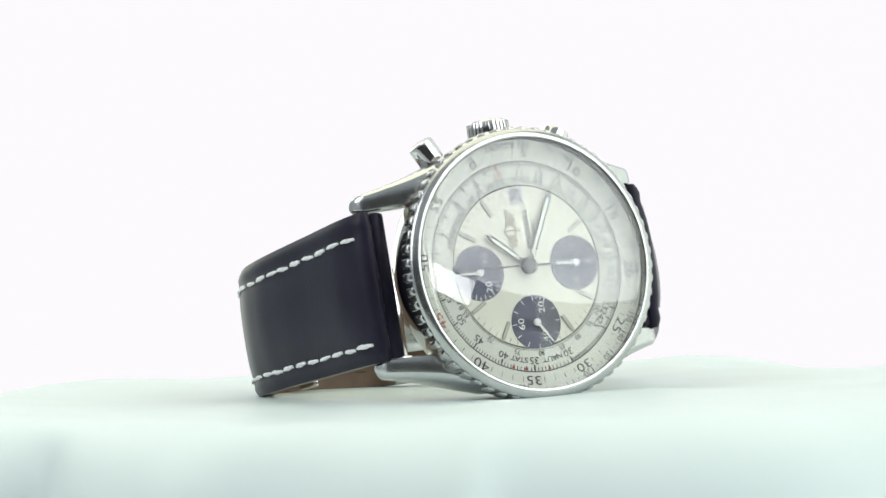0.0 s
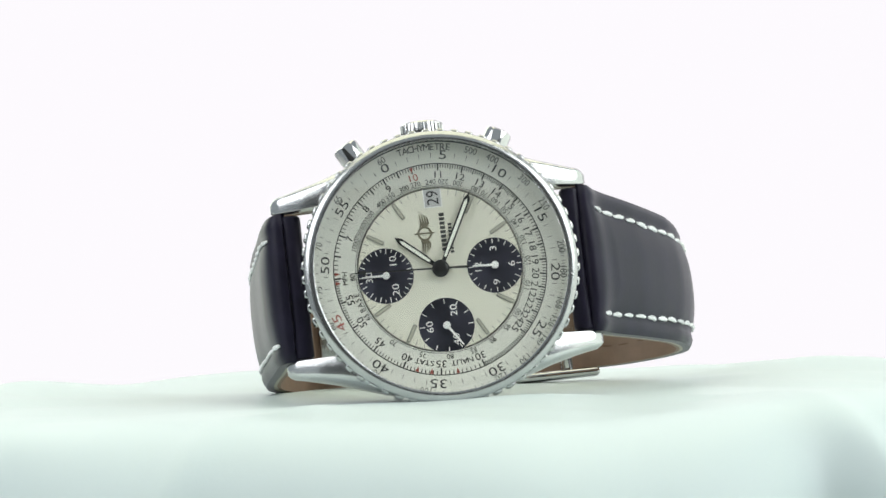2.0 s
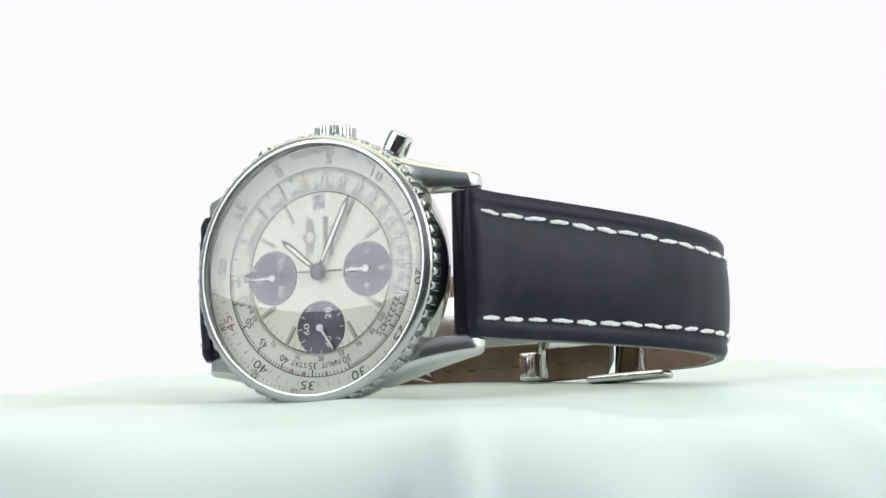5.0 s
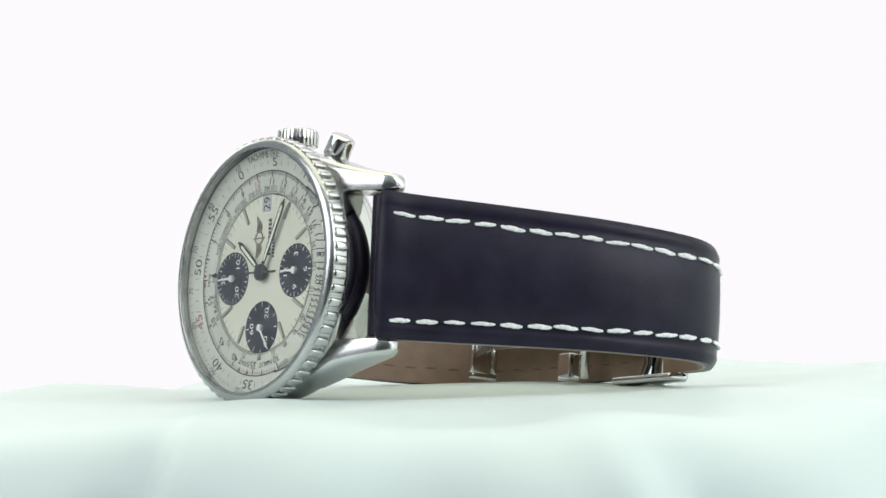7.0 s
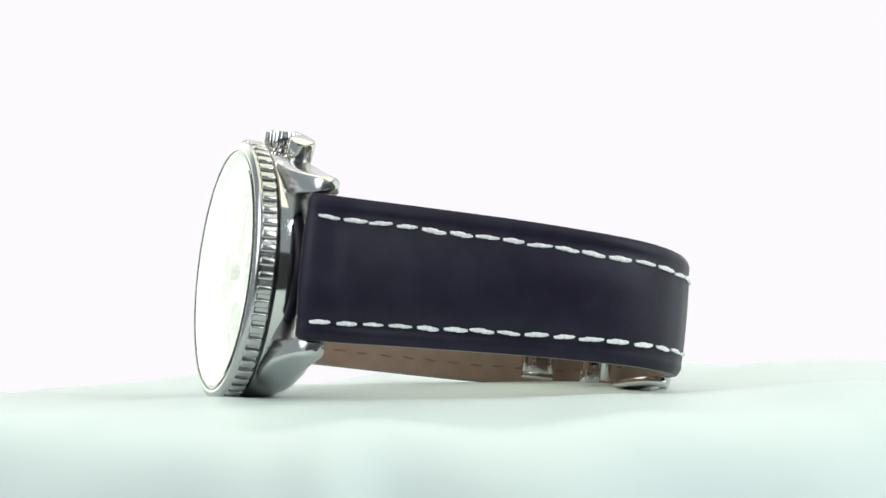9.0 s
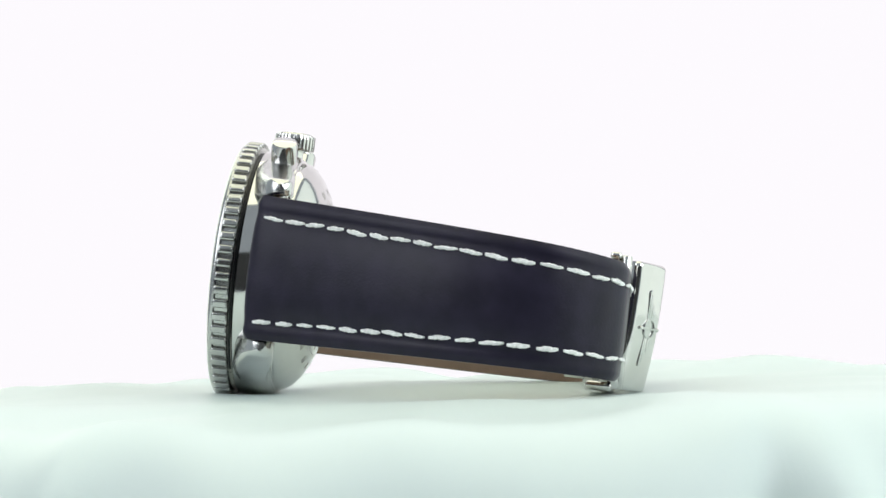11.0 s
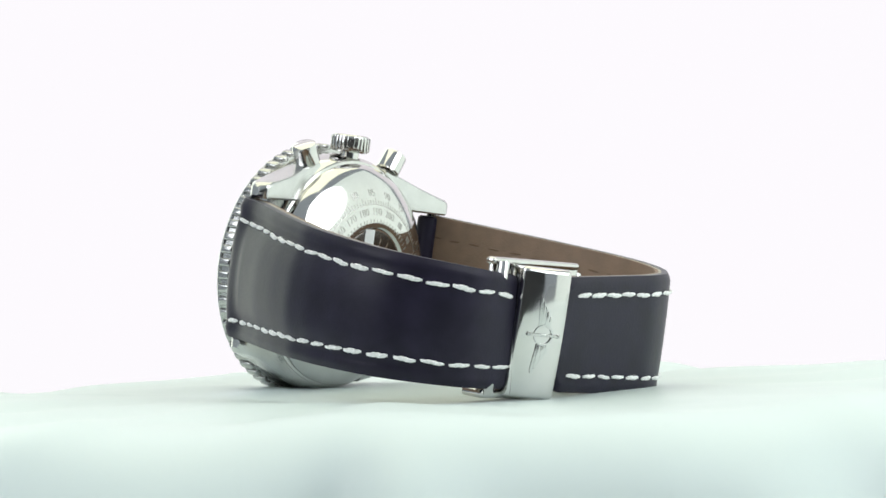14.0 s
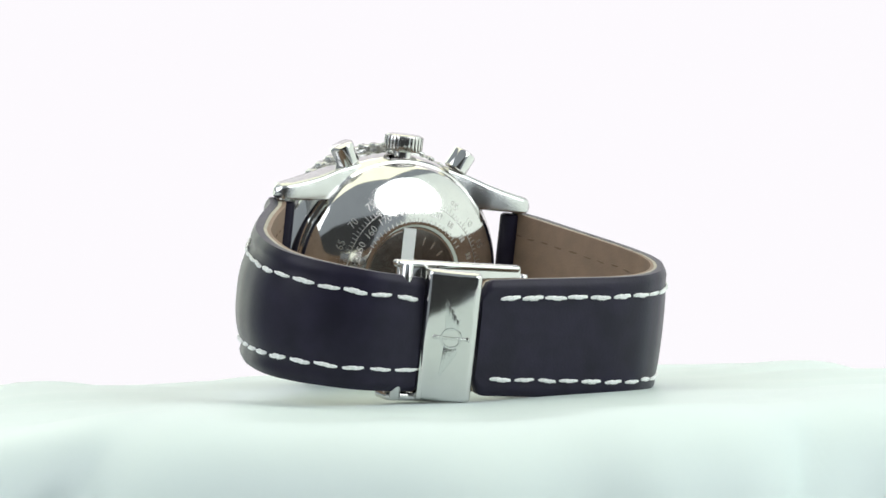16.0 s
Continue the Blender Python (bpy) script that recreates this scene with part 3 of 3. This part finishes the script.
def make_strap(name, knots, side, width, centre, thick, row_hi, row_lo, first, last, pitch, label):
    """side: +1 when the outside lies to the left of the path in (y, z). width, centre, thick, rows: (at start, at end)."""
    n = 110
    tip = name.endswith("tip_side")
    puff = 0.65 if tip else 1.3
    at, Y, Zz, ty, tz = path_points(knots, n)
    total = at[-1]
    ny, nz = -tz * side, ty * side
    lerp = lambda p, q: p[0] + (p[1] - p[0]) * q

    def outer_pad(s_at, u, pad_height):
        """How far the padded outside stands proud of the path at the share u of the half width."""
        q = s_at / total
        fade = min(1.0, max(0.0, ((0.72 if tip else 0.88) - q) / 0.40))
        bulge = pad_height * (0.14 + 0.86 * min(1.0, s_at / 9) * fade * fade * (3 - 2 * fade))
        return bulge * max(0.0, 1 - (abs(u) / 0.72) ** 2.6) - 0.22 * bulge * math.exp(-((abs(u) - 0.76) / 0.07) ** 2)

    def sections(lo, hi, inset, pad_height):
        out = []
        for i in range(n):
            q = at[i] / total
            w, c, th = lerp(width, q) / 2 - inset, lerp(centre, q), lerp(thick, q)
            roll = math.sqrt(1 - (1 - min(1.0, 0.08 + at[i] / 1.8)) ** 2)
            gap = total - at[i]
            if tip and gap < 2.2:
                w -= 2.2 - math.sqrt(2.2 ** 2 - (2.2 - gap) ** 2)
            pts = []
            o0, o1 = -th * lo, -th * hi
            m = 32
            for j in range(m + 1):
                u = -1 + 2 * j / m
                edge = max(0.0, abs(u) - 0.86) / 0.14
                pad = outer_pad(at[i], u, pad_height)
                pts.append((c + u * w, o1 + pad - 0.65 * edge ** 1.6 * (1 if pad_height else 0)))
            pts.append((c + w, (o0 + o1) / 2))
            for j in range(5):
                pts.append((c + w - (2 * w) * j / 4, o0))
            pts.append((c - w, (o0 + o1) / 2))
            pts = [(x, -th / 2 + (o + th / 2) * roll) for x, o in pts]
            out.append([(x, Y[i] + ny[i] * o, Zz[i] + nz[i] * o) for x, o in pts])
        return out

    def skin(secs):
        bm = bmesh.new()
        rows = [[bm.verts.new((x * MM, y * MM, z * MM)) for x, y, z in s] for s in secs]
        L = len(rows[0])
        for a, b in zip(rows, rows[1:]):
            for k in range(L):
                j = (k + 1) % L
                bm.faces.new((a[k], a[j], b[j], b[k]))
        bm.faces.new(rows[0])
        bm.faces.new(rows[-1])
        bmesh.ops.recalc_face_normals(bm, faces=bm.faces)
        return bm

    strap = part(name, skin(sections(0.62, 0.0, 0.0, puff)), LEATHER, watch, label, True, 50)
    part("lit_edge", skin(sections(0.80, 0.625, 0.05, 0.0)), LIT_EDGE, strap, "cut leather edge, coloured pale as if lit from above", True, 50)
    part("lining", skin(sections(1.0, 0.805, 0.08, 0.0)), LINING, strap, "tan leather lining", True, 50)

    # leather loop round the spring bar
    loop = lathe([(0, 10.9), (1.3, 10.9), (1.65, 10.6), (1.7, 10.2), (1.7, -10.4), (1.65, -10.8), (1.3, -11.1), (0, -11.1)], 24)
    part("spring_bar_loop", transform(loop, mm(0, math.copysign(21.6, knots[0][0]), -6.5) @ turn(90, "Y")), LEATHER, strap)

    # saddle stitches on the outside, and small ones on the lining
    def stitch_mesh(length, girth):
        bm = bmesh.new()
        rings = []
        for i in range(15):
            u = i / 14
            r = girth * (0.25 + 0.75 * math.sin(math.pi * min(max(u, 0.03), 0.97)) ** 0.45) * (1 + 0.12 * math.sin(u * 24))
            tw = 0.07 * math.sin(u * 11.0)
            up = girth * (0.55 * math.sin(math.pi * u) - 0.25)
            rings.append([bm.verts.new(((r * math.cos(q) + tw * girth * 1.6) * MM, (u - 0.5) * length * MM, (r * 0.75 * math.sin(q) + up) * MM)) for q in [2 * math.pi * k / 8 for k in range(8)]])
        for a, b in zip(rings, rings[1:]):
            for k in range(8):
                bm.faces.new((a[k], a[(k + 1) % 8], b[(k + 1) % 8], b[k]))
        bm.faces.new(rings[0][::-1])
        bm.faces.new(rings[-1])
        bmesh.ops.recalc_face_normals(bm, faces=bm.faces)
        return bm

    rnd = random.Random(len(name) * 7 + int(side))
    proto = part("stitch", stitch_mesh(pitch * 0.90, 0.35), THREAD, strap)
    small = part("lining_stitch", stitch_mesh(pitch * 0.55, 0.15), SEAM, strap)
    used = {proto: False, small: False}
    for row in (row_hi, row_lo):
        s = first
        while s < total - last:
            q = s / total
            for ob, off, sgn in ((proto, outer_pad(s, (lerp(row, q) - lerp(centre, q)) / (lerp(width, q) / 2), puff) + 0.12, 1), (small, -lerp(thick, q) - 0.0, -1)):
                yy, zz = np.interp(s, at, Y), np.interp(s, at, Zz)
                ay, az = np.interp(s, at, ty), np.interp(s, at, tz)
                l = math.hypot(ay, az)
                ay, az = ay / l, az / l
                by, bz = -az * side * sgn, ay * side * sgn
                T = Vector((lerp((row[1] - row[0], row[1] - row[0]), 0) / total, ay, az)).normalized()
                N = Vector((0, by, bz))
                S = T.cross(N).normalized()
                N = S.cross(T)
                wob = rnd.uniform(-0.10, 0.10)
                p0 = Vector((lerp(row, q) + wob, yy + (-az * side) * off, zz + (ay * side) * off)) * MM
                jt = Matrix.Rotation(rnd.uniform(-0.10, 0.10), 3, N)
                S, T = jt @ S * rnd.uniform(0.85, 1.15), jt @ T * rnd.uniform(0.84, 1.04)
                M = Matrix(((S.x, T.x, N.x, p0.x), (S.y, T.y, N.y, p0.y), (S.z, T.z, N.z, p0.z), (0, 0, 0, 1)))
                if used[ob]:
                    share(ob, strap, M)
                else:
                    ob.matrix_basis = M
                    used[ob] = True
            s += pitch * rnd.uniform(0.95, 1.05)
    return strap


make_case()
make_bezel()
for sx in (1, -1):
    for sy in (1, -1):
        make_lug(sx, sy)
make_crown()
make_pusher(-30, 9.4)
make_pusher(30, -9.2)
DIAL_PARTS = set(watch.children)
make_dial()
make_register(-0.24, 8.28, 30, (("10", 120), ("20", 240), ("30", 0)), 0, 3.6, 0.4)
make_register(-0.24, -8.25, 24, (("3", 90), ("6", 180), ("9", 270), ("12", 0)), 2, 3.4, 0.4)
make_register(-8.6, 0.0, 12, (("20", 120), ("40", 240), ("60", 0)), 235, 3.9, 0.4)
make_hands()
for ob in set(watch.children) - DIAL_PARTS:
    grow = Matrix.Diagonal((1.012, 1.012, 1, 1)) if ob.name == "scale_ring" else Matrix.Identity(4)
    ob.matrix_basis = mm(-0.2, 0, -0.7) @ ob.matrix_basis @ grow
make_crystal()

make_strap("strap_buckle_side", [(-22.0, -4.7), (-23.2, -3.9), (-24.4, -4.2), (-25.2, -6.0), (-25.9, -8.2), (-27.0, -10.3), (-28.2, -12.2), (-30.5, -15.8), (-32.6, -19.0), (-36.5, -25.6), (-40.4, -32.7), (-42.6, -38.6), (-44.1, -45), (-44.5, -49.4), (-44.0, -53.2), (-42.1, -57.0), (-38.9, -60.5), (-34.6, -63.3), (-30, -63.7), (-25.7, -63.5)],
           -1, (22.8, 17.3), (-0.1, -2.75), (3.4, 2.6), (7.75, 2.6), (-8.65, -8.0), 5.5, 0.3, 4.17, "black padded leather strap half with white saddle stitching")
make_strap("strap_tip_side", [(22.0, -4.7), (23.2, -3.9), (24.5, -4.2), (25.3, -6.0), (25.8, -8.2), (26.1, -10.5), (26.3, -14), (26.6, -22), (27.1, -30), (27.3, -38), (26.8, -45), (25.0, -50.9), (22.2, -55.9), (18.6, -60.2), (13.8, -63.8), (8, -65.4), (0.8, -65.8), (-8, -66.2), (-14, -66.5), (-17.3, -66.6)],
           1, (22.8, 17.6), (-0.1, -2.45), (3.4, 2.2), (7.6, 3.7), (-8.8, -8.5), 5.5, 3.4, 4.17, "black padded leather strap half with white stitching and free tip")


def make_clasp():
    lower = Matrix.Translation(Vector((0, -21.8, -65.3)) * MM) @ turn(-29, "X") @ turn(4.5, "Y")
    bm = block(-12.4, 7.6, -4.1, 4.1, -0.9, 0.9, 0.8, 5)
    # the outer face bulges gently both ways
    for k in range(1, 8):
        for at, axis in (((-12.4 + 2.5 * k, 0, 0), (1, 0, 0)), ((0, -4.1 + 1.025 * k, 0), (0, 1, 0))):
            bmesh.ops.bisect_plane(bm, geom=bm.verts[:] + bm.edges[:] + bm.faces[:], plane_co=Vector(at) * MM, plane_no=axis, dist=1e-7)
    for v in bm.verts:
        if v.co.z < -0.1 * MM:
            v.co.z -= 0.55 * MM * (1 - (v.co.y / (4.1 * MM)) ** 2) + 0.5 * MM * (1 - ((v.co.x / MM + 2.4) / 10) ** 2)
    clasp = part("clasp", transform(bm, lower), STEEL, watch, "polished steel folding clasp plate with raised emblem")
    # lip folded inwards
    part("clasp_lip", transform(block(-12.3, 7.5, -0.45, 0.45, -1.4, 1.2, 0.3, 2), Matrix.Translation(Vector((0, -25.1, -62.7)) * MM) @ turn(-6, "X")), STEEL, clasp)
    inner = part("clasp_tray", block(-6.5, 8.1, -29.4, -8.0, -61.3, -60.3, 0.35, 2), STEEL, clasp)
    for x0, x1, y1 in ((7.2, 8.3, -8.4), (-12.9, -11.6, -15.8)):
        part("tray_rim", block(x0, x1, -30.0, y1, -62.6 if x0 < 0 else -61.9, -58.6 if x0 < 0 else -60.1, 0.5, 3), STEEL, clasp)
    for y, z, x0, x1 in ((-28.6, -62.6, -12.4, 7.9), (-7.2, -60.3, -11.2, 6.8)):
        pin = transform(lathe([(0, x1), (0.75, x1), (0.9, x1 - 0.2), (0.9, x0 + 0.2), (0.75, x0), (0, x0)], 20), mm(0, y, z) @ turn(90, "Y"))
        part("hinge_pin", pin, STEEL, clasp)
    blade = part("folding_blade", transform(block(-5.5, 3.5, -12.5, 12.0, -0.4, 0.4, 0.2, 2), mm(0, 4.5, -58.9) @ turn(8, "X")), SATIN, clasp, "curved satin steel folding blade")
    part("blade_plate", block(-10.4, -4.4, 12.9, 13.3, -58.0, -53.0, 0.12, 2), STEEL, clasp, "polished plate of the folding blade")
    for x0, x1, z0, z1 in ((-10.6, -9.7, -58.2, -52.8), (-9.7, -4.2, -58.2, -57.4), (-9.7, -4.2, -53.6, -52.8)):
        part("blade_frame", block(x0, x1, 12.6, 13.6, z0, z1, 0.15, 2), STEEL, clasp)
    part("blade_hook", transform(block(-11.7, -7.2, -2.0, 1.0, -59.4, -57.0, 0.3, 3), mm(0, -5.4, 0)), STEEL, clasp)
    # winged emblem in relief, as plain shapes
    face = lower @ mm(-2.4, 0.3, -1.86) @ turn(180, "X")
    em = part("emblem", transform(lathe([(1.25, -0.2), (1.32, 0.26), (1.6, 0.26), (1.68, -0.2)], 28, True), face), SATIN, clasp, "winged emblem in low relief")
    for sgn in (1, -1):
        for k in range(5):
            lift, far = 0.34 * k, 3.0 + 0.75 * k
            pts = [(1.2, -0.85 + lift), (far * 0.7, -1.05 + 0.42 * k), (far * 0.93, -0.9 + 0.44 * k), (far, -0.6 + 0.44 * k), (far * 0.9, -0.42 + 0.44 * k), (1.3, -0.36 + lift)]
            part("wing", transform(prism([(sgn * x, y) for x, y in pts], -0.4, 0.15 + 0.05 * (k % 2), 0.1), face), SATIN, em)
    for y in (-2.5, 2.5):
        part("emblem_ball", transform(lathe([(0, 0.32), (0.2, 0.26), (0.32, 0.05), (0.32, -0.3), (0, -0.3)], 16), face @ mm(0, y, 0)), SATIN, em)
    part("emblem_stem", transform(block(-0.2, 0.2, -2.3, 2.3, -0.3, 0.3, 0.06, 1), face), SATIN, em)
    return clasp


make_clasp()


def motions():
    """The cloth-covered display and the watch on it turn together."""
    for thing, start in ((cloth, Matrix.Identity(4)), (watch, WATCH0)):
        walk(thing, [(t, Matrix.Rotation(radians(a), 4, "Z") @ start) for t, a in TURN])


motions()
